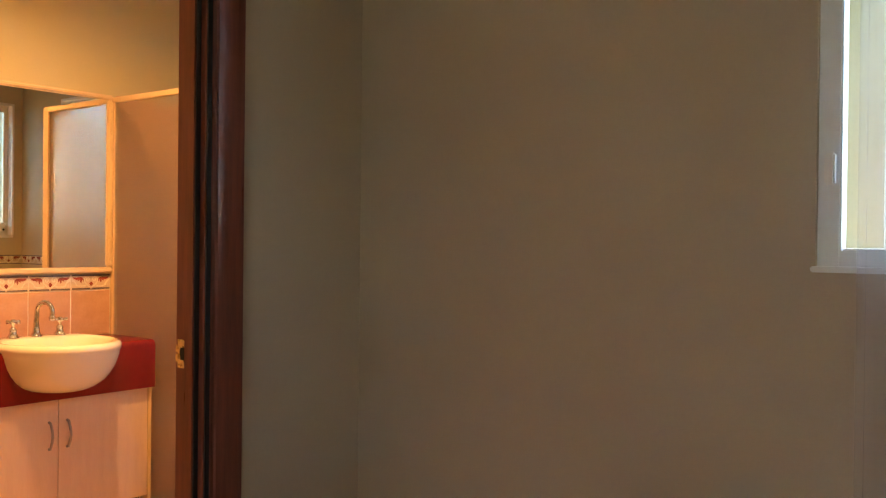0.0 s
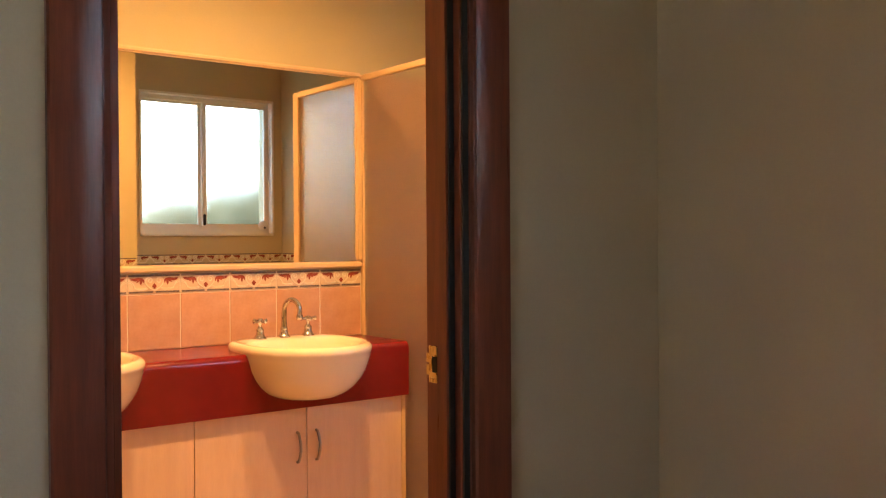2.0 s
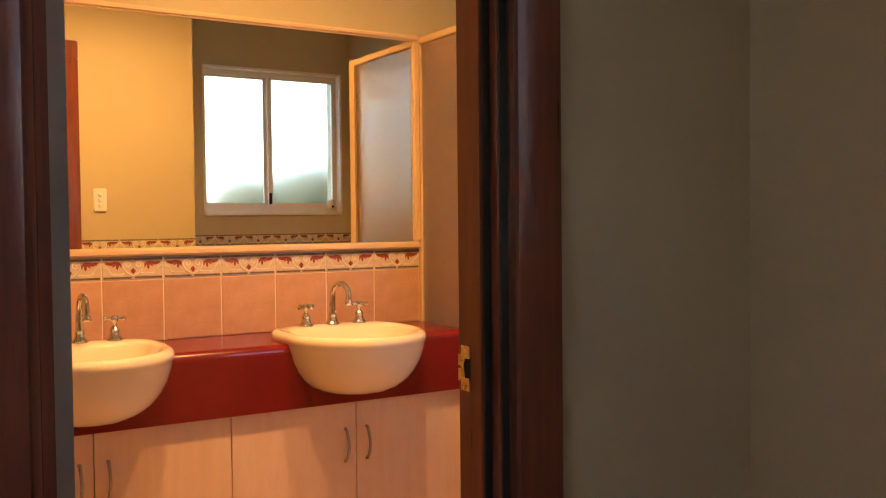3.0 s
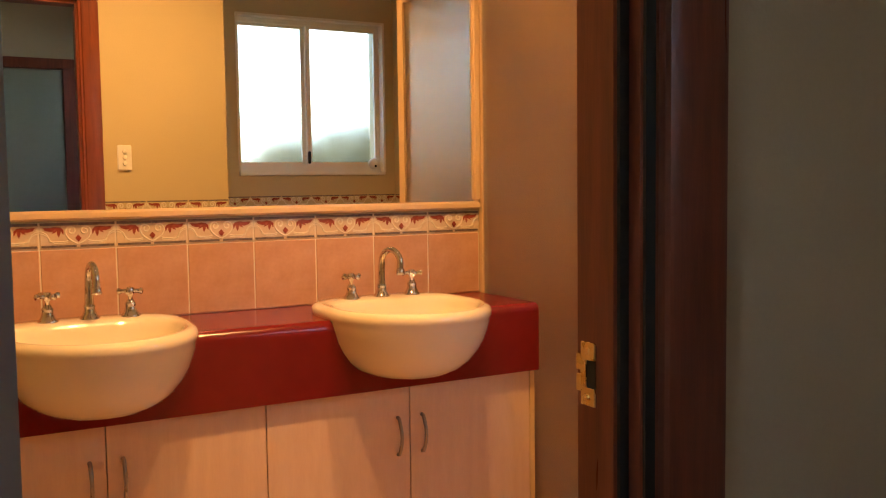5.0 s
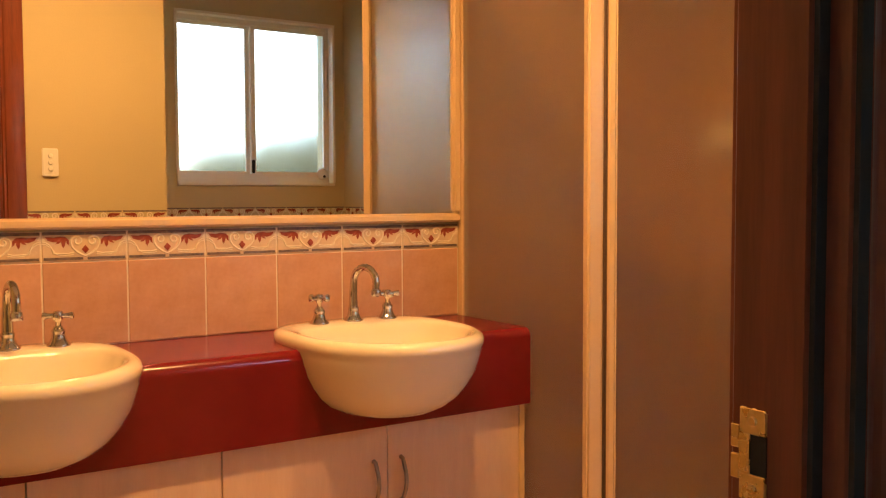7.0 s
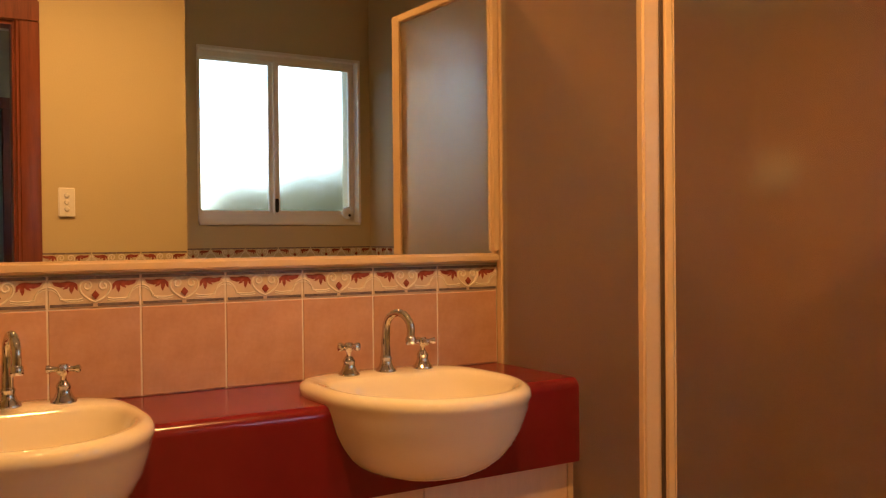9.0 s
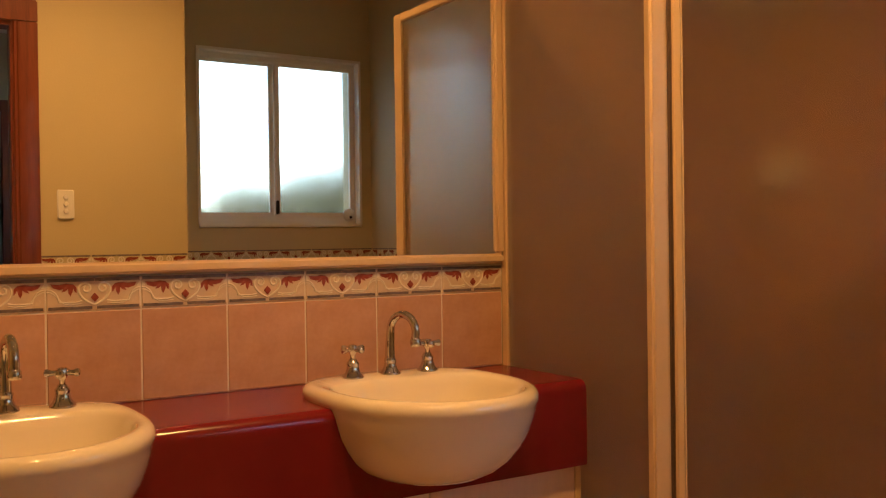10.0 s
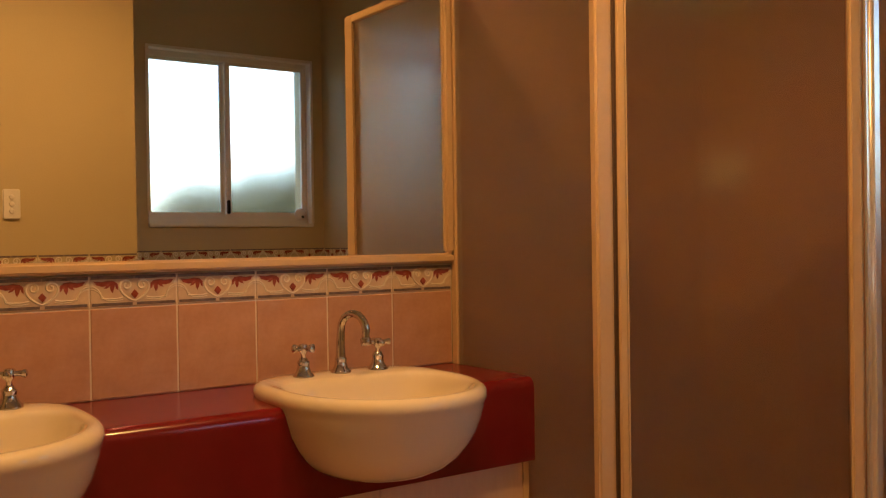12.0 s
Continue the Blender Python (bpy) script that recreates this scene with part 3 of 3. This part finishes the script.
bmesh.ops.recalc_face_normals(top_bm, faces=top_bm.faces)
worktop = part("worktop", top_bm, RED_TOP)
tagged(worktop, "glossy dark red laminate vanity top with a deep front edge", "worktop")
cutters = []
for cx in BASINS:
    cut = part("cutter", basin_mesh([(a - 0.012, f - 0.012, b - 0.012, z) for a, f, b, z in OUTER] + [(0.224, 0.262, 0.242, 0.95)], cx), RED_TOP)
    mod = worktop.modifiers.new("opening", "BOOLEAN")
    mod.operation, mod.object, mod.solver = "DIFFERENCE", cut, "EXACT"
    cutters.append(cut)
bpy.context.view_layer.update()
cut_mesh = bpy.data.meshes.new_from_object(worktop.evaluated_get(bpy.context.evaluated_depsgraph_get()))
worktop.modifiers.clear()
worktop.data = cut_mesh
for c in cutters:
    bpy.data.objects.remove(c)
smooth(worktop, 35)


def tap_base(bm, m, h):
    return revolve(bm, [(0.0, 0.0), (0.0255, 0.0), (0.0260, 0.003), (0.0245, 0.006), (0.0185, 0.013), (0.0150, 0.022), (0.0140, 0.030), (0.0150, 0.033), (0.0150, 0.036), (0.0125, 0.039), (0.0115, h - 0.008), (0.009, h - 0.003), (0.0, h)], m)


def make_basin():
    basin = thing("basin", "ivory ceramic semi-recessed basin set in the red vanity top", "basin", "basins on the vanity", at=(0, 0, 0))
    body = smooth(part("bowl", basin_mesh(OUTER + RIM + INNER), CERAMIC, basin), 60)
    waste = revolve(bmesh.new(), [(0.0, 0.0), (0.030, 0.0), (0.032, 0.003), (0.024, 0.005), (0.0, 0.004)], pose(0, CY, 0.7775))
    smooth(part("waste", waste, CHROME, basin, "chrome waste"))
    return basin


def make_spout():
    spout = thing("basin_spout", "chrome gooseneck basin spout standing on the basin", "tap", "spouts on the basins")
    smooth(part("base", tap_base(bmesh.new(), Matrix(), 0.05), CHROME, spout))
    pts = [(0, 0, 0.040), (0, 0.0, 0.073), (0, -0.002, 0.100)]
    for k in range(1, 13):
        t = math.radians(196) * k / 12
        pts.append((0, -0.043 + 0.041 * math.cos(t), 0.105 + 0.041 * math.sin(t)))
    pts.append((0, -0.0825, 0.082))
    smooth(part("neck", tube(bmesh.new(), pts, [0.0125, 0.0112, 0.0104] + [0.0098] * (len(pts) - 3), 14), CHROME, spout))
    nozzle = revolve(bmesh.new(), [(0.0115, -0.012), (0.0132, -0.010), (0.0132, 0.004), (0.0112, 0.007)], pose(0, -0.0828, 0.083, -8, 0, 0), 16)
    smooth(part("nozzle", nozzle, CHROME, spout))
    return spout


def make_tap():
    tap = thing("basin_tap", "chrome basin tap with a cross handle", "tap", "taps on the basins")
    smooth(part("base", tap_base(bmesh.new(), Matrix(), 0.048), CHROME, tap))
    smooth(part("stem", revolve(bmesh.new(), [(0.0065, 0.042), (0.0060, 0.054), (0.0090, 0.058), (0.0115, 0.064), (0.0115, 0.073), (0.009, 0.078), (0.0, 0.080)]), CHROME, tap))
    cross = bmesh.new()
    for a in range(4):
        c, s = math.cos(a * math.pi / 2), math.sin(a * math.pi / 2)
        tube(cross, [(c * r, s * r, 0.068) for r in (0.006, 0.014, 0.022, 0.027, 0.032, 0.0345)], [0.0064, 0.0056, 0.0062, 0.0086, 0.0082, 0.0040], 10)
    smooth(part("cross_handle", cross, CHROME, tap))
    return tap


bowl, neck, knob_tap = make_basin(), make_spout(), make_tap()
DECK_Y, DECK_Z = -0.158, 0.9105
turns = {0: (18, -12, 30, -24), 1: (25, -20, 8, 34)}
for i, cx in enumerate(BASINS):
    if i == 0:
        bowl.location = (cx, 0, 0)
        neck.matrix_basis = pose(cx + 0.013, DECK_Y, DECK_Z, 0, 0, 18)
    else:
        copy_thing(bowl, pose(cx, 0, 0))
        copy_thing(neck, pose(cx + 0.012, DECK_Y, DECK_Z, 0, 0, 4))
    for j, dx in enumerate((-0.091, 0.115)):
        m = pose(cx + dx, DECK_Y - 0.006, DECK_Z, 0, 0, turns[i][j])
        if i == 0 and j == 0:
            knob_tap.matrix_basis = m
        else:
            copy_thing(knob_tap, m)

# cabinet
cabinet = thing("vanity_cabinet", "pale timber-look vanity cabinet under the red top", "cabinet")
body = bmesh.new()
box(body, VX0 + 0.01, -0.022, CAB_FRONT + 0.020, 0.0, 0.18, APRON + 0.004)
part("body", body, CABINET, cabinet)
part("end_panel", block(-0.0215, -0.004, CAB_FRONT - 0.002, 0.0, 0.0, APRON + 0.001, 0.001), FRAME, cabinet, "beige end panel edge")
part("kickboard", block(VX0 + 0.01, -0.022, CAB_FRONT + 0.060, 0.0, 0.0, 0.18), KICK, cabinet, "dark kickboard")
SEAMS = (-1.738, -1.298, -0.884, -0.448, -0.022)
for i, (a, c) in enumerate(zip(SEAMS, SEAMS[1:])):
    d = part("door", block(a + 0.0015, c - 0.0015, CAB_FRONT, CAB_FRONT + 0.018, 0.185, APRON - 0.003, 0.0012, segments=1), CABINET, cabinet)
    hx = c - 0.040 if i % 2 == 0 else a + 0.040
    pts = [(hx, CAB_FRONT + 0.002, 0.466), (hx, CAB_FRONT - 0.010, 0.468)]
    for k in range(1, 10):
        t = k / 10
        pts.append((hx, CAB_FRONT - 0.011 - 0.017 * math.sin(math.pi * t), 0.470 + 0.102 * t))
    pts += [(hx, CAB_FRONT - 0.010, 0.574), (hx, CAB_FRONT + 0.002, 0.576)]
    smooth(part("handle", tube(bmesh.new(), pts, [0.006] + [0.0052] * (len(pts) - 2) + [0.006], 10), NICKEL, d, "bowed satin metal handle"))

# ---------- shower screen ----------
SH_TOP = 1.988
A0, A1 = Vector((GLASS_X, POST_Y)), Vector((0.436, -1.010))   # angled door from post to post
shower = thing("shower_screen", "angled shower screen of frosted glass in beige frames", "shower screen")
part("glass_panel", block(GLASS_X - 0.0025, GLASS_X + 0.0025, POST_Y + 0.012, -0.012, 0.06, SH_TOP - 0.015), SHOWER_GLASS, shower, "frosted fixed glass panel")
smooth(part("wall_channel", block(0.0055, 0.032, -0.022, 0.004, 0.03, SH_TOP, 0.003), FRAME, shower))
smooth(part("top_rail", block(GLASS_X - 0.012, GLASS_X + 0.014, POST_Y + 0.02, -0.0225, SH_TOP - 0.026, SH_TOP, 0.003), FRAME, shower))
smooth(part("bottom_rail", block(GLASS_X - 0.012, GLASS_X + 0.014, POST_Y + 0.02, -0.0225, 0.03, 0.065, 0.003), FRAME, shower))


def upright(name, cx, cy, half_w, half_d, turn, mat, bev=0.006, z0=0.03, z1=SH_TOP):
    ob = part(name, block(-half_w, half_w, -half_d, half_d, z0, z1, bev, segments=3), mat, shower)
    ob.matrix_basis = pose(cx, cy, 0, 0, 0, turn)
    return smooth(ob)


ANG = math.degrees(math.atan2(A1.y - A0.y, A1.x - A0.x))
along = (A1 - A0).normalized()
span = (A1 - A0).length
upright("corner_post", GLASS_X + 0.006, POST_Y, 0.022, 0.020, ANG + 22, FRAME)
c = A0 + along * 0.034
upright("dark_door_strip", c.x, c.y, 0.005, 0.006, ANG, SEAL)
c = A0 + along * 0.052
upright("door_stile", c.x, c.y, 0.012, 0.011, ANG, FRAME)
mid = A0 + along * (span / 2)
gl = part("glass_door", block(-span / 2 + 0.055, span / 2 - 0.050, -0.0025, 0.0025, 0.06, SH_TOP - 0.02), SHOWER_GLASS, shower, "frosted glass shower door")
gl.matrix_basis = pose(mid.x, mid.y, 0, 0, 0, ANG)
for nm, z in (("top_rail", (SH_TOP - 0.03, SH_TOP)), ("bottom_rail", (0.03, 0.065))):
    ob = smooth(part(nm, block(-span / 2 + 0.0645, span / 2 - 0.0455, -0.011, 0.011, *z, 0.003), FRAME, shower))
    ob.matrix_basis = pose(mid.x, mid.y, 0, 0, 0, ANG)
c = A0 + along * (span - 0.030)
upright("door_stile", c.x, c.y, 0.015, 0.011, ANG, FRAME)
upright("far_post", A1.x + 0.004, A1.y - 0.004, 0.017, 0.017, ANG + 22, BRIGHT_ALU, 0.012)
part("glass_panel", block(A1.x + 0.022, RIGHT - 0.015, A1.y - 0.0025, A1.y + 0.0025, 0.06, SH_TOP - 0.02), SHOWER_GLASS, shower, "frosted fixed glass panel")
smooth(part("top_rail", block(A1.x + 0.024, RIGHT - 0.021, A1.y - 0.012, A1.y + 0.012, SH_TOP - 0.03, SH_TOP, 0.003), FRAME, shower))
smooth(part("bottom_rail", block(A1.x + 0.024, RIGHT - 0.021, A1.y - 0.012, A1.y + 0.012, 0.03, 0.065, 0.003), FRAME, shower))
smooth(part("wall_channel", block(RIGHT - 0.020, RIGHT - 0.0085, A1.y - 0.012, A1.y + 0.012, 0.03, SH_TOP, 0.003), FRAME, shower))
for nm, a in (("wall_lining_1", (0.034, RIGHT, 0.0, 0.0079)), ("wall_lining_2", (RIGHT - 0.008, RIGHT - 0.0001, -1.0, -0.0005))):
    tagged(part(nm, block(*a, 0.031, 2.0), SHOWER_TILE), "brown-peach tiled shower wall behind the frosted screen", "tiles", kind="structure")
base = bmesh.new()
prism(base, [(0.001, 0.004), (RIGHT - 0.001, 0.004), (RIGHT - 0.001, -1.036), (0.435, -1.036), (0.001, -0.615)], Matrix(), 0.031)
tagged(part("shower_tray", base, CERAMIC), "ivory shower tray under the glass screen", "shower tray")
# made-up pale block whose blur stands for a reflection in the frosted door
dish = bmesh.new()
box(dish, -0.085, 0.001, -0.075, 0.075, -0.02, 0.012, 0.012, segments=3)
box(dish, -0.012, 0.001, -0.085, 0.085, 0.0125, 0.10, 0.006, segments=3)
soap = thing("soap_dish", "pale ceramic block added for the bright spot in the shower glass", "soap dish", at=(RIGHT, -0.10, 1.42))
smooth(part("dish", dish, CERAMIC, soap))

# ---------- ceiling light ----------
light = thing("ceiling_downlight", "round recessed downlight glowing warm in the bathroom ceiling", "downlight", "downlights in the ceiling", at=(LAMP_AT[0][0], LAMP_AT[0][1], CEIL))
smooth(part("trim_ring", revolve(bmesh.new(), [(0.052, -0.002), (0.066, -0.006), (0.074, -0.004), (0.076, 0.0005), (0.052, 0.0005)], steps=32), WHITE_PLASTIC, light))
smooth(part("lamp_face", revolve(bmesh.new(), [(0.0, -0.001), (0.051, -0.001), (0.051, 0.0005), (0.0, 0.0005)], steps=32), BULB, light, "glowing lamp face"))
copy_thing(light, pose(LAMP_AT[1][0], LAMP_AT[1][1], CEIL))
for x, y in LAMP_AT:
    data = bpy.data.lights.new("downlight_beam", "SPOT")
    data.energy, data.color, data.shadow_soft_size = LAMP_POWER * 2.0, LAMP_COLOR, 0.05
    data.spot_size, data.spot_blend = radians(164), 1.0
    lamp = new("downlight_beam", data)
    lamp.location = (x, y, CEIL - 0.012)

# ---------- skirting ----------
for nm, a in (("baseboard_1", (BED_LEFT, -1.80, DOOR_OUT - 0.014, DOOR_OUT)), ("baseboard_2", (-0.925, BED_RIGHT - 0.014, DOOR_OUT - 0.014, DOOR_OUT)), ("baseboard_3", (BED_RIGHT - 0.014, BED_RIGHT, BED_BACK, DOOR_OUT))):
    tagged(part(nm, block(*a, 0.004, 0.095, 0.004), JAMB), "dark red-brown timber skirting board", "baseboard", kind="structure")

# ---------- tiles ----------
TW = 0.2
Z_LOW, Z_F0, Z_F1 = 0.8805, 1.088, 1.162


def share(bm, mat):
    me = bpy.data.meshes.new("tile")
    bmesh.ops.recalc_face_normals(bm, faces=bm.faces)
    bm.to_mesh(me)
    bm.free()
    me.materials.append(mat)
    return me


# pieces face the -y side: u along x, v along z, depth towards -y
FACE = Matrix(((1, 0, 0, 0), (0, 0, -1, 0), (0, 1, 0, 0), (0, 0, 0, 1)))
H = Z_F1 - Z_F0
tile_me = share(block(-TW / 2 + 0.002, TW / 2 - 0.002, 0.0, 0.008, 0.0005, TW + 0.0045, 0.0014, segments=1), PEACH_TILE)
frieze_me = share(block(-TW / 2 + 0.0018, TW / 2 - 0.0018, 0.0, 0.008, 0.001, H - 0.001, 0.0014, segments=1), FRIEZE_CREAM)
rel = bmesh.new()
for s in (-1, 1):
    knots = [(0.0, 0.0135), (0.012, 0.0190), (0.0265, 0.0310), (0.0330, 0.0445), (0.0305, 0.0560), (0.0205, 0.0618), (0.0110, 0.0575), (0.0088, 0.0490), (0.0145, 0.0425), (0.0220, 0.0450), (0.0222, 0.0525), (0.0165, 0.0545)]
    line = []
    for k in range(len(knots) - 1):
        p = [Vector(knots[min(max(k + o, 0), len(knots) - 1)]) for o in (-1, 0, 1, 2)]
        for q in (0.0, 0.33, 0.67):
            line.append(0.5 * (2 * p[1] + (p[2] - p[0]) * q + (2 * p[0] - 5 * p[1] + 4 * p[2] - p[3]) * q * q + (3 * p[1] - p[0] - 3 * p[2] + p[3]) * q ** 3))
    tube(rel, [FACE @ Vector((s * p.x, p.y, 0.0008)) for p in line], 0.0026, 6)
    for off, rad in ((0.0, 0.0019), (0.0052, 0.0014)):
        sweep = [(0.0985, 0.0490 - off), (0.090, 0.0475 - off), (0.082, 0.0420 - off), (0.0765 - 0.3 * off, 0.033 - 0.6 * off), (0.0735 - off, 0.0215 - 0.3 * off), (0.060, 0.0200 - 0.8 * off), (0.040, 0.0195 - 0.8 * off), (0.026, 0.0225 - off)]
        tube(rel, [FACE @ Vector((s * u, v, 0.0004)) for u, v in sweep], rad, 6)
    prism(rel, [(s * 0.0985, 0.051), (s * 0.0985, 0.0645), (s * 0.094, 0.058), (s * 0.090, 0.0515)], FACE, 0.0014)
relief_me = share(rel, FRIEZE_RELIEF)
red = bmesh.new()
for s in (-1, 1):
    wing = [(0.0370, 0.0400), (0.0375, 0.0530), (0.0450, 0.0598), (0.0580, 0.0618), (0.0720, 0.0595), (0.0910, 0.0610), (0.0850, 0.0520), (0.0720, 0.0480), (0.0640, 0.0495), (0.0680, 0.0430), (0.0600, 0.0450), (0.0545, 0.0500), (0.0540, 0.0400), (0.0500, 0.0330), (0.0460, 0.0420), (0.0440, 0.0500), (0.0410, 0.0430)]
    prism(red, [(s * u, v) for u, v in wing], FACE, 0.0013)
prism(red, [(0, 0.0195), (0.0085, 0.0295), (0, 0.0395), (-0.0085, 0.0295)], FACE, 0.0050)
red_me = share(red, FRIEZE_RED)
dark = bmesh.new()
for s in (-1, 1):
    prism(dark, [(s * 0.005, 0.0045), (s * 0.095, 0.0045), (s * 0.095, 0.0110), (s * 0.005, 0.0110)], FACE, 0.0012)
    prism(dark, [(s * 0.0005, 0.0650), (s * 0.097, 0.0650), (s * 0.097, 0.0722), (s * 0.0005, 0.0722)], FACE, 0.0012)
dark_me = share(dark, FRIEZE_DARK)


def frieze_tile(parent, m):
    t = new("frieze_tile", frieze_me)
    t.parent, t.matrix_basis = parent, m
    for nm, me in (("relief", relief_me), ("leaf_ornament", red_me), ("band", dark_me)):
        o = new(nm, me)
        o.parent = t
    return t


def tiled_band(name, label, at, turn, first, count, low_rows=1):
    """Tiles in the wall's own axes: x along it, -y out of it."""
    band = thing(name, label, "tiles", kind="structure")
    band.matrix_basis = pose(*at, 0, 0, turn)
    x0, x1 = first - TW / 2, first + TW * (count - 0.5)
    part("grout_bed", block(x0, x1, 0.0022, 0.0085, Z_LOW - TW * (low_rows - 1), Z_F1), GROUT, band)
    for i in range(count):
        x = first + TW * i
        frieze_tile(band, pose(x, 0, Z_F0))
        for r in range(low_rows):
            t = new("tile", tile_me)
            t.parent, t.location = band, (x, 0, Z_LOW + 0.001 - TW * r)
    return band


XA = -0.196
tiled_band("wall_tiles_vanity", "peach wall tiles below a cream frieze with red leaf ornament", (0, 0, 0), 0, XA + TW / 2 - 9 * TW, 10)
tiled_band("wall_tiles_switch", "peach wall tiles and ornamental frieze beside the switch", (0, DOOR_IN - 0.0005, 0.033), 180, 0.422, 3)
tiled_band("wall_tiles_window", "peach wall tiles and ornamental frieze below the window", (0, WINDOW_Y - 0.0005, 0.035), 180, -1.02, 7)
tiled_band("wall_tiles_side", "peach wall tiles and ornamental frieze on the side wall", (RIGHT + 0.0005, 0, 0.034), -90, 1.19, 9)
